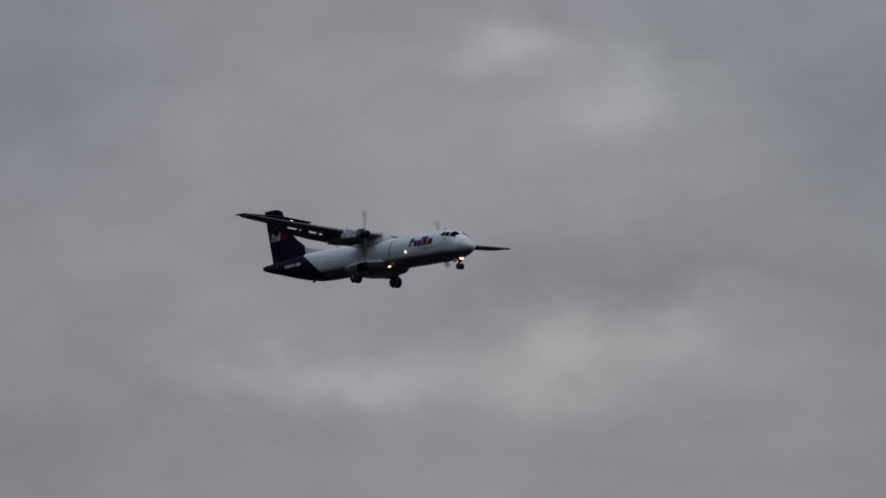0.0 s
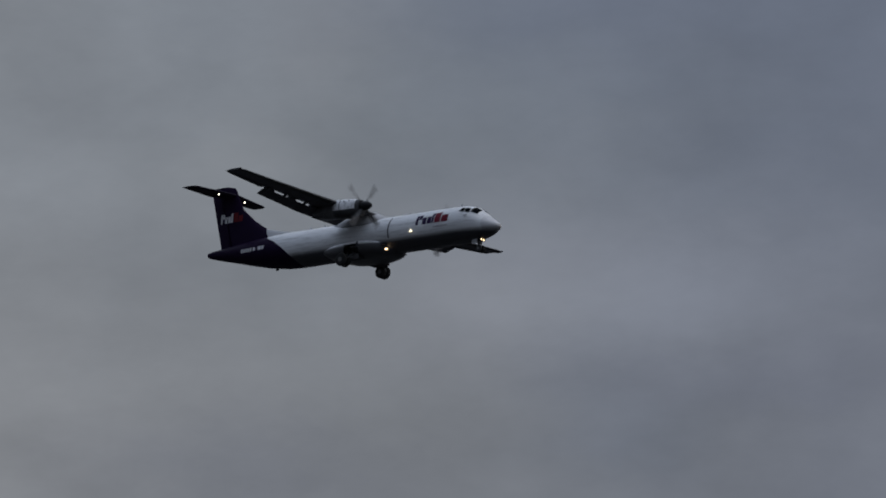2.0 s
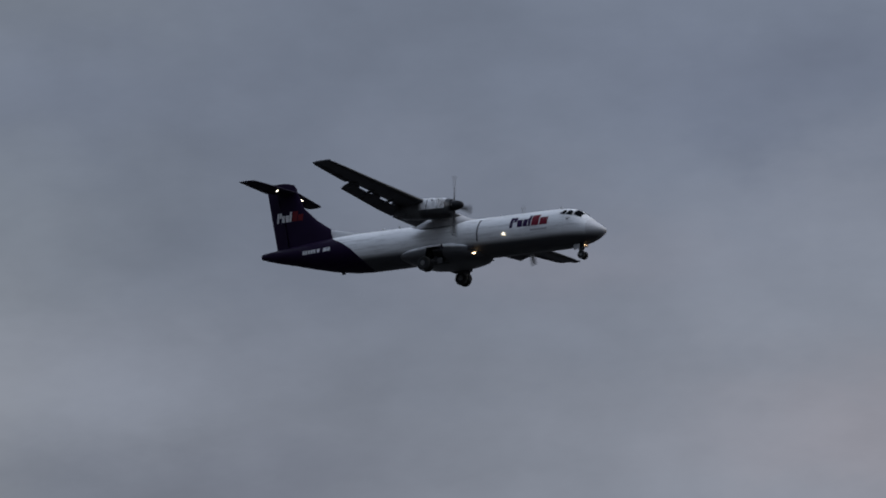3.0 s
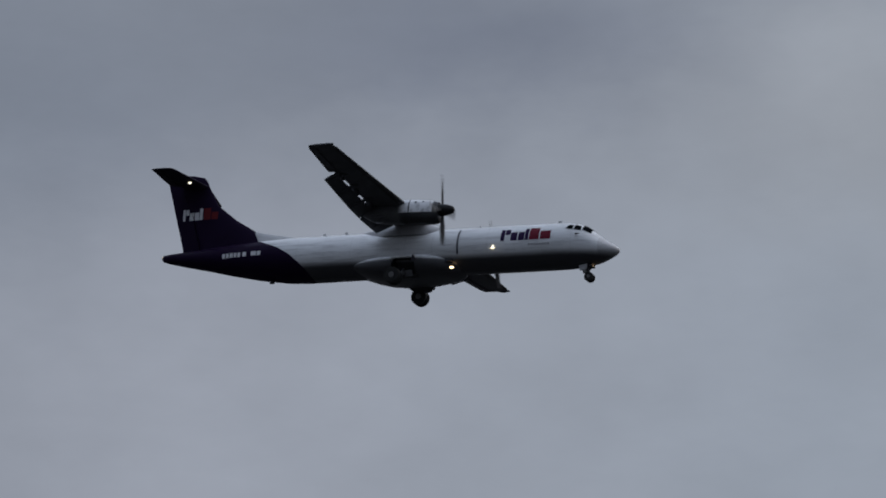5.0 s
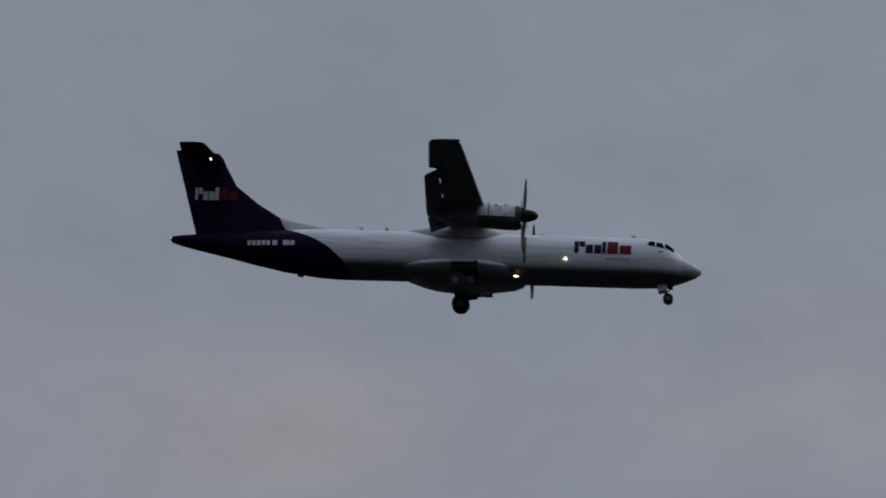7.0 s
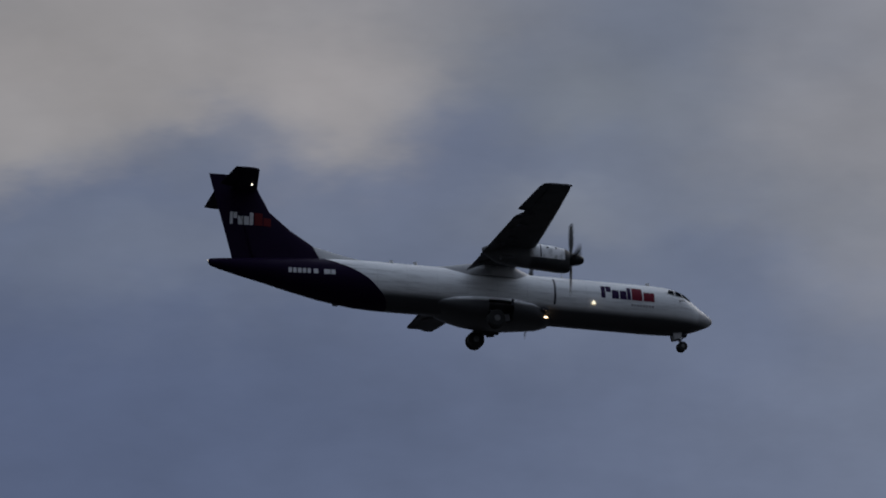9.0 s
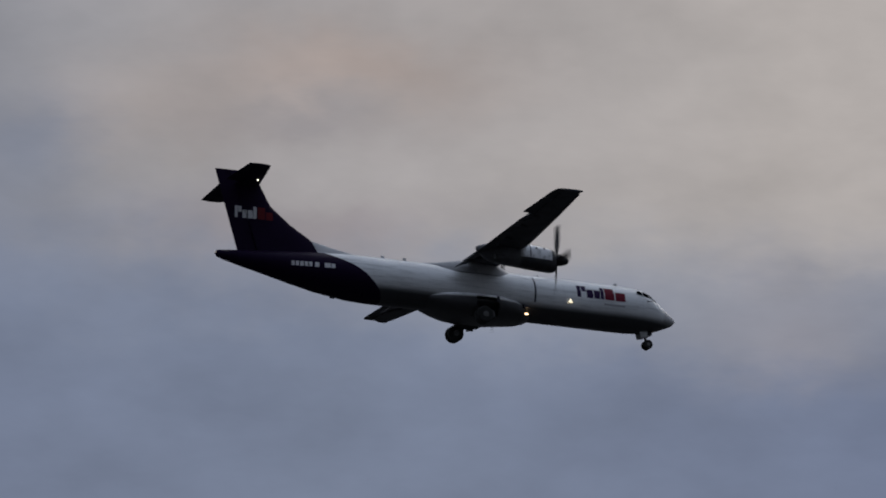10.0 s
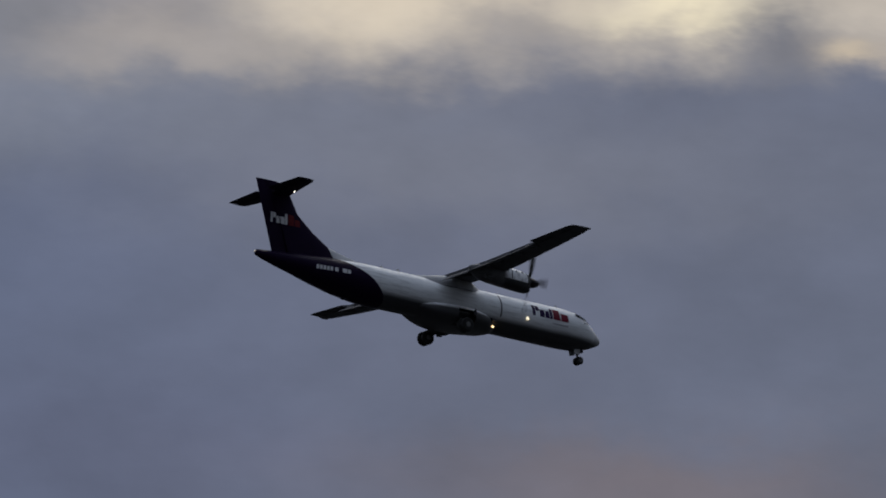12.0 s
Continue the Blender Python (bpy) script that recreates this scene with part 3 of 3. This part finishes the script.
def make_wing(side):
    flap_end, split = 9.75, 0.77
    ys = [0.0, 1.0, 1.4, 3.2, 4.9, 7.3, 9.7]
    rings = []
    for y in ys:  # box and nose of the wing ahead of the flaps
        a, b, m, th = wing_at(y)
        pts = foil(a, b, m, th)
        cut = a - split * (a - b)
        rings.append([(max(px, cut), side * y, pz) for px, pz in pts])
    bm = loft(rings)
    rings = []
    for y in (9.7, 9.76, 11.4, 12.9, 13.3, 13.5):
        a, b, m, th = wing_at(y)
        rings.append([(px, side * y, pz) for px, pz in foil(a, b, m, th)])
    loft(rings, bm=bm)
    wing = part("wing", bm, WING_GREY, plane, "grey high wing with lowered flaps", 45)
    # black rubber boots on the leading edge
    for y0, y1 in ((1.5, 3.4), (4.75, 9.0), (9.1, 13.0)):
        rings = []
        for k in range(5):
            y = y0 + (y1 - y0) * k / 4
            a, b, m, th = wing_at(y)
            sec = [(px, pz) for px, pz in foil(a + 0.012, b, m, th * 1.03) if px > a - 0.13 * (a - b)]
            half = len(sec) // 2 + 1
            sec = sec[half:] + sec[:half]
            rings.append([(px, side * y, pz) for px, pz in sec])
        part("deicing_boot", loft(rings), BOOT, wing, "black leading edge boot")
    # slotted flaps, turned down
    for y0, y1 in ((1.42, 3.98), (4.04, flap_end)):
        rings = []
        for k in range(5):
            y = y0 + (y1 - y0) * k / 4
            a, b, m, th = wing_at(y)
            c = a - b
            # the outer flap leaves an open slot behind the wing
            back, drop, size, turn = (0.772, 0.083, 0.364, 22.1) if y0 > 3 else (0.70, 0.04, 0.45, 26)
            sec = foil(0, -size * c, 0, 0.15, 10, 0.03)
            t = radians(turn)
            rings.append([(a - back * c + px * math.cos(t) - pz * math.sin(t), side * y, m - drop * c + px * math.sin(t) + pz * math.cos(t)) for px, pz in sec])
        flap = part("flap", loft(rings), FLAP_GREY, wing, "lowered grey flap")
        for v0, v1 in ((4.06, 5.1), (6.7, 7.3), (8.9, 9.72)) if y0 > 3 else ():
            rings = []
            for k in range(3):
                y = v0 + (v1 - v0) * k / 2
                a, b, m, th = wing_at(y)
                c = a - b
                rings.append([(a - px * c, side * y, m + pz * c) for px, pz in ((0.70, 0.03), (0.70, -0.10), (0.79, -0.13), (0.86, -0.12), (0.84, -0.05), (0.78, 0.02))])
            part("flap_bracket", loft(rings), FLAP_GREY, wing, "dark closed stretch of the flap slot")
    for y in (2.5, 5.9, 7.9, 9.5):
        a, b, m, th = wing_at(y)
        c = a - b
        rings = []
        for k in range(8):
            s = k / 7
            r = 0.085 * math.sin(math.pi * min(1, 0.06 + s * 0.92)) + 0.004
            x = a - c * (0.50 + 0.50 * s)
            z = m - 0.07 * c - 0.16 * s * s * c
            rings.append([(x, side * y + 0.75 * r * math.cos(q), z + 1.2 * r * math.sin(q)) for q in np.linspace(0, 2 * math.pi, 10, endpoint=False)])
        part("flap_track_fairing", loft(rings), FLAP_GREY, wing, "dark canoe-shaped flap fairing")
    rings = []
    for y in (9.85, 11.5, 13.1):  # aileron, a hair proud of the wing
        a, b, m, th = wing_at(y)
        sec = foil(a, b - 0.02, m, th * 1.04)
        cut = a - 0.72 * (a - b)
        rings.append([(min(px, cut), side * y, pz) for px, pz in sec])
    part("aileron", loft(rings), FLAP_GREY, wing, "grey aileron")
    part("wingtip_fairing", ball((-11.98, side * 13.50, 2.0), 0.10, (3.6, 1.0, 0.75)), FLAP_GREY, wing, "small rounded wingtip fairing")
    part("position_lamp", ball((-11.70, side * 13.52, 2.0), 0.06), GLASS, wing)
    return wing


wings = [make_wing(s) for s in (-1, 1)]


def make_root_fairing():
    rings = []
    for x, w, top in ((-9.5, 0.12, 1.22), (-10.1, 0.6, 1.32), (-10.7, 1.0, 1.48), (-11.4, 1.3, 1.80), (-12.4, 1.3, 1.78), (-13.4, 1.2, 1.60),
                      (-14.4, 0.95, 1.41), (-15.4, 0.55, 1.31), (-16.0, 0.1, 1.22)):
        rings.append([(x, w * math.cos(q), 0.75 + (top - 0.75) * max(0.0, math.sin(q)) ** 0.7) for q in np.linspace(0, math.pi, 18)])
    part("wing_root_fairing", loft(rings), ROOT_SHADE_SOOT, plane, "white fairing between hull and wing, greyed by painted wing shade and soot", 55)


make_root_fairing()


def make_nacelle(side):
    rows = ((-9.10, .42, 1.56, .36), (-9.3, .36, 1.62, .46), (-9.8, .37, 1.70, .54), (-10.6, .42, 1.76, .58), (-11.4, .47, 1.78, .58),
            (-12.2, .52, 1.74, .56), (-12.9, .62, 1.62, .48), (-13.3, .80, 1.52, .34), (-13.6, 1.0, 1.42, .18), (-13.75, 1.15, 1.34, .05))
    rings = []
    for x, lo, hi, w in rows:
        zc, h = (lo + hi) / 2, (hi - lo) / 2
        ring = []
        for q in np.linspace(0, 2 * math.pi, 36, endpoint=False):
            c, s = math.cos(q), math.sin(q)
            ring.append((x, side * 4.05 + w * math.copysign(abs(c) ** 0.8, c), zc + h * math.copysign(abs(s) ** 0.85, s)))
        rings.append(ring)
    nac = part("engine_nacelle", loft(rings), COWL, plane, "white engine cowling with black underside", 50)
    # panel seam band and exhaust
    rings = []
    for x in (-10.70, -10.76):
        zc, h, w = 1.09, 0.675, 0.586
        rings.append([(x, side * 4.05 + w * math.copysign(abs(math.cos(q)) ** 0.8, math.cos(q)), zc + h * math.copysign(abs(math.sin(q)) ** 0.85, math.sin(q)))
                      for q in np.linspace(0, 2 * math.pi, 36, endpoint=False)])
    part("cowl_seam", loft(rings), SEAM, nac, "dark cowling seam")
    bm = bmesh.new()
    tube(bm, (-12.2, side * (4.05 + 0.40), 0.80), (-12.9, side * (4.05 + 0.55), 0.74), 0.15, 0.14)
    part("exhaust_pipe", bm, STEEL, nac, "sooty steel exhaust")
    for x in (-10.35, -9.9):
        part("cowl_vent", ball((x, side * 4.05 - 0.50, 1.52), 0.06, (1, 0.5, 0.7)), SEAM, nac)
    bm = loft([[(x, side * 4.05 + w * math.cos(q), 0.56 + h * math.sin(q)) for q in np.linspace(0, 2 * math.pi, 18, endpoint=False)]
               for x, w, h in ((-9.06, .24, .12), (-9.14, .28, .15))])
    part("air_intake", bm, BAY, nac, "dark chin intake")
    return nac


nacelles = [make_nacelle(s) for s in (-1, 1)]
HUB = (-8.95, 4.05, 1.13)


def make_propeller(side):
    """Spinner with four blades; its own axis is x."""
    prof = [(0.74 - 0.86 * s, 0.33 * math.sqrt(max(0.0, 1 - (1 - s) ** 2.2)) + 0.004) for s in np.linspace(0, 1, 12)]
    spin = part("propeller", turned(prof, "x"), SPIN, plane, "black pointed spinner with four blades")
    spin.location = (HUB[0], side * HUB[1], HUB[2])
    rings = []
    for r, c, tw, th in ((0.2, .14, 62, .9), (0.45, .17, 56, .45), (0.8, .27, 44, .16), (1.2, .32, 34, .10), (1.6, .30, 27, .08), (1.86, .25, 24, .07), (1.96, .12, 23, .07)):
        a = radians(tw)
        rings.append([(px * math.sin(a) + pz * math.cos(a), -px * math.cos(a) + pz * math.sin(a), r) for px, pz in foil(c / 2, -c / 2, 0, th, 6)])
    first = part("blade", loft(rings), BLADE, spin, "dark grey propeller blade")
    for k in (1, 2, 3):
        b = new("blade", first.data)
        b.parent = spin
        b["label"] = "dark grey propeller blade"
        b.matrix_basis = pose(0, 0, 0, 90 * k)
    return spin


propellers = [make_propeller(s) for s in (-1, 1)]


# fin: leading edge and rear edge by height
F_Z = np.array([0.75, 1.36, 1.91, 2.58, 3.5, 4.5, 4.95, 5.2, 5.34])
F_LEAD = np.array([-20.45, -21.15, -21.88, -22.99, -24.15, -24.72, -24.93, -25.15, -25.75])
F_TAIL = np.array([-26.09, -26.26, -26.42, -26.62, -26.89, -27.18, -27.31, -27.38, -27.42])


def fin_at(z):
    return float(np.interp(z, F_Z, F_LEAD)), float(np.interp(z, F_Z, F_TAIL))


def fin_half(x, z):
    a, b = fin_at(z)
    s = min(1, max(0, (a - x) / (a - b)))
    return 0.09 * (a - b) * 5 * (0.2969 * math.sqrt(s) - 0.126 * s - 0.3516 * s * s + 0.2843 * s ** 3 - 0.1015 * s ** 4) + 0.004


def make_fin():
    front, back = [], []
    for z in sorted(set(F_Z.tolist()) | {3.0, 4.0, 2.2, 1.6}):
        a, b = fin_at(z)
        hinge = b + 0.34 * min(3.2, a - b)
        sec = foil(a, b, 0, 0.09, 16, 0)
        front.append([(max(px, hinge + 0.001), py, z) for px, py in sec])
        back.append([(min(px, hinge - 0.001), py, z) for px, py in sec])
    fin = part("fin", loft(front), TAIL, plane, "tall dark purple tail fin", 25)
    rud = part("rudder", loft(back), TAIL, fin, "purple rudder", 25)
    for x0, x1, z0, z1, mat in ((-26.28, -26.12, 2.68, 3.34, LOGO_WHITE), (-26.09, -25.90, 3.0, 3.34, LOGO_WHITE), (-25.86, -25.59, 2.68, 3.14, LOGO_WHITE),
                                (-25.54, -25.26, 2.68, 3.14, LOGO_WHITE), (-25.23, -25.04, 2.68, 3.36, LOGO_WHITE),
                                (-24.98, -24.55, 2.68, 3.36, LOGO_DARKRED), (-24.50, -24.10, 2.68, 3.12, LOGO_DARKRED)):
        bm = bmesh.new()
        grid = [[bm.verts.new((x, -fin_half(x, z) - 0.012, z)) for x in np.linspace(x0, x1, 4)] for z in np.linspace(z0, z1, 4)]
        for j in range(3):
            for i in range(3):
                bm.faces.new((grid[j][i], grid[j][i + 1], grid[j + 1][i + 1], grid[j + 1][i]))
        part("fin_title_block", bm, mat, fin, "plain white title block" if mat is LOGO_WHITE else "plain dark red title block")
    return fin


fin = make_fin()


def make_tailplane(side):
    ys = (0.0, 0.6, 2.2, 3.4, 3.6, 3.66)
    lead = np.interp(ys, (0, 3.4, 3.6, 3.66), (-24.85, -25.52, -25.62, -25.85))
    tail = np.interp(ys, (0, 3.66), (-27.0, -26.82))
    front, back = [], []
    for y, a, b in zip(ys, lead, tail):
        hinge = b + 0.34 * (a - b)
        sec = foil(a, b, 4.65, 0.12 if y < 3.5 else 0.07, 12, -0.01)
        front.append([(max(px, hinge + 0.012), side * y, pz) for px, pz in sec])
        back.append([(min(px, hinge - 0.008), side * y, pz) for px, pz in sec])
    tp = part("tailplane", loft(front), TAIL_GREY, plane, "dark horizontal tailplane on top of the fin", 50)
    part("elevator", loft(back[1:]), TAIL_GREY, tp, "dark elevator", 50)
    lamp = part("logo_lamp", ball((-25.45, side * 1.33, 4.52), 0.055), LAMP_WHITE, tp, "small lit white lamp")
    part("lamp_housing", ball((-25.53, side * 1.33, 4.535), 0.085, (0.95, 1.1, 1.1)), TAIL_GREY, lamp, "dark lamp housing")
    return tp


TAIL_GREY = material("dark_tailplane_paint", (0.022, 0.017, 0.03), 0.65, dirt=0.4, gloss=0.06)
for s in (-1, 1):
    make_tailplane(s)
part("tail_lamp", ball((-27.375, 0, 0.60), 0.045, (0.6, 1, 1)), LAMP_DIM, hull, "small white tail lamp")
part("side_lamp", loft([[(-6.92 + k * a, y, -0.34 + k * b) for a, b in ((-0.11, 0), (0.11, 0), (0.015, 0.19), (-0.015, 0.19))]
                        for y, k in ((-1.36, 1.0), (-1.43, 1.0), (-1.45, 0.8))]), LAMP_SIDE, hull, "small lit triangular side lamp")


def wheel_pair(parent, x, y, z, gap, radius, wide):
    """Two wheels on one axle, each with a tyre and a hub."""
    for d in (-gap, gap):
        h = wide / 2
        prof = [(-h, radius * .55), (-h, radius * .82), (-h * .8, radius * .95), (-h * .4, radius), (h * .4, radius), (h * .8, radius * .95), (h, radius * .82), (h, radius * .55)]
        tyre = part("tyre", turned(prof), RUBBER, parent, "black tyre")
        tyre.location = (x, y + d, z)
        rim = part("wheel_hub", turned([(-h * 1.02, radius * .05), (-h * 1.04, radius * .34), (-h * .7, radius * .56), (h * .7, radius * .56), (h * 1.04, radius * .34), (h * 1.02, radius * .05)]), HUBS, parent, "grey wheel hub")
        rim.location = (x, y + d, z)


def make_main_gear(side):
    bm = bmesh.new()
    tube(bm, (-12.15, side * 1.25, -1.25), (-12.05, side * 1.85, -1.62), 0.10, 0.09)
    tube(bm, (-12.05, side * 1.85, -1.62), (-12.42, side * 2.05, -1.85), 0.09, 0.08)
    tube(bm, (-11.75, side * 1.2, -1.45), (-12.2, side * 1.95, -1.72), 0.055)
    tube(bm, (-12.42, side * 1.75, -1.85), (-12.42, side * 2.35, -1.85), 0.06)
    tube(bm, (-12.6, side * 1.45, -1.2), (-12.35, side * 2.0, -1.62), 0.05)
    gear = part("main_landing_gear", bm, STEEL, plane, "lowered main landing gear leg")
    wheel_pair(gear, -12.42, side * 2.05, -1.86, 0.21, 0.46, 0.26)
    bm = loft([[(x, side * y, z) for x, z in ((-11.55, -1.35), (-11.5, -1.72), (-11.95, -1.8), (-12.0, -1.4))] for y in (1.50, 1.53)])
    part("gear_door", bm, STEEL, gear, "small grey gear door")


def make_nose_gear():
    bm = bmesh.new()
    tube(bm, (-1.95, 0, -1.0), (-1.70, 0, -1.68), 0.075, 0.065)
    tube(bm, (-1.70, 0, -1.66), (-1.66, 0, -1.84), 0.05)
    tube(bm, (-1.3, 0, -1.0), (-1.74, 0, -1.5), 0.035)
    tube(bm, (-1.66, -0.24, -1.84), (-1.66, 0.24, -1.84), 0.035)
    gear = part("nose_landing_gear", bm, STEEL, plane, "lowered nose landing gear leg")
    wheel_pair(gear, -1.66, 0, -1.84, 0.17, 0.26, 0.16)
    for side in (-1, 1):
        bm = loft([[(x, side * (0.26 + k), z) for x, z in ((-1.74, -1.05), (-1.76, -1.44), (-2.15, -1.52), (-2.25, -1.16))] for k in (0, 0.025)])
        part("gear_door", bm, PALE, gear, "small nose gear door")
        cup = part("lamp_housing", turned([(-0.16, .03), (-0.14, .08), (-0.02, .105), (0.11, .115), (0.11, .105), (-0.01, .095), (-0.02, .02)], "x"), SEAM, gear, "round lamp housing")
        cup.location = (-1.56, side * 0.12, -1.2)
        part("taxi_lamp", ball((-1.555, side * 0.12, -1.2), 0.092, (0.3, 1, 1)), LAMP_WARM, gear, "lit warm taxi lamp")


for s in (-1, 1):
    make_main_gear(s)
make_nose_gear()


# ---- what moves ----
# bank, pitch and yaw of the airplane in degrees
ATTITUDE = [
    (0.0, 1.250, -1.496, -0.482),
    (0.5, -2.205, -1.471, -0.480),
    (1.0, -2.810, -1.262, -0.314),
    (1.5, -3.169, -1.135, -0.184),
    (2.0, -3.165, -1.128, -0.029),
    (2.5, -3.087, -1.175, 0.069),
    (3.0, -3.030, -1.221, 0.157),
    (3.2, -3.047, -1.226, 0.217),
    (4.8, -3.487, -1.296, 0.449),
    (5.0, -3.608, -1.281, 0.531),
    (5.5, -4.041, -1.260, 0.491),
    (6.0, -2.933, -1.313, 0.505),
    (6.5, -1.960, -1.393, 0.206),
    (7.0, -1.725, -1.403, 0.044),
    (7.2, -1.681, -1.379, 0.047),
    (8.8, -1.892, -0.943, 0.736),
    (9.0, -2.212, -0.875, 0.654),
    (9.5, -2.604, -0.944, 0.399),
    (10.0, -2.573, -1.093, -0.126),
    (10.5, -2.453, -1.278, -0.556),
    (11.0, -3.003, -1.548, -0.736),
    (11.5, -3.568, -1.789, -0.720),
    (12.0, -3.855, -1.935, -0.651),
]


def motions():
    rows = []
    for t, bank, pitch, yaw in ATTITUDE:
        d = t - 6.5
        m = pose(-37.800 + 54.813 * d, 324.580 - 0.950 * d, 90.218 - 1.688 * d, bank, -pitch, yaw)
        rows.append((t, m @ pose(0, 0, -0.102, 0, 0.888, 0)))
    walk(plane, rows)
    # blade angles each half second; the shafts turn twelve quarter turns between them
    near = (0, 0, 58, 5, 55, 30, 5, 5, 5, 5, 10, 0, 0, 46, 0, 0, 0, 0, 0, 5, 5, 10, 15, 15, 15)
    turns = [1080.0 * k + a for k, a in enumerate(near)]
    angle = np.interp(np.arange(12 * FPS + 1) / FPS, np.arange(25) / 2, turns)
    for prop, side, first in zip(propellers, (-1, 1), (0, 20)):
        hub = (HUB[0], side * HUB[1], HUB[2])
        walk(prop, [(k / FPS, pose(*hub, first + float(a))) for k, a in enumerate(angle)])


motions()
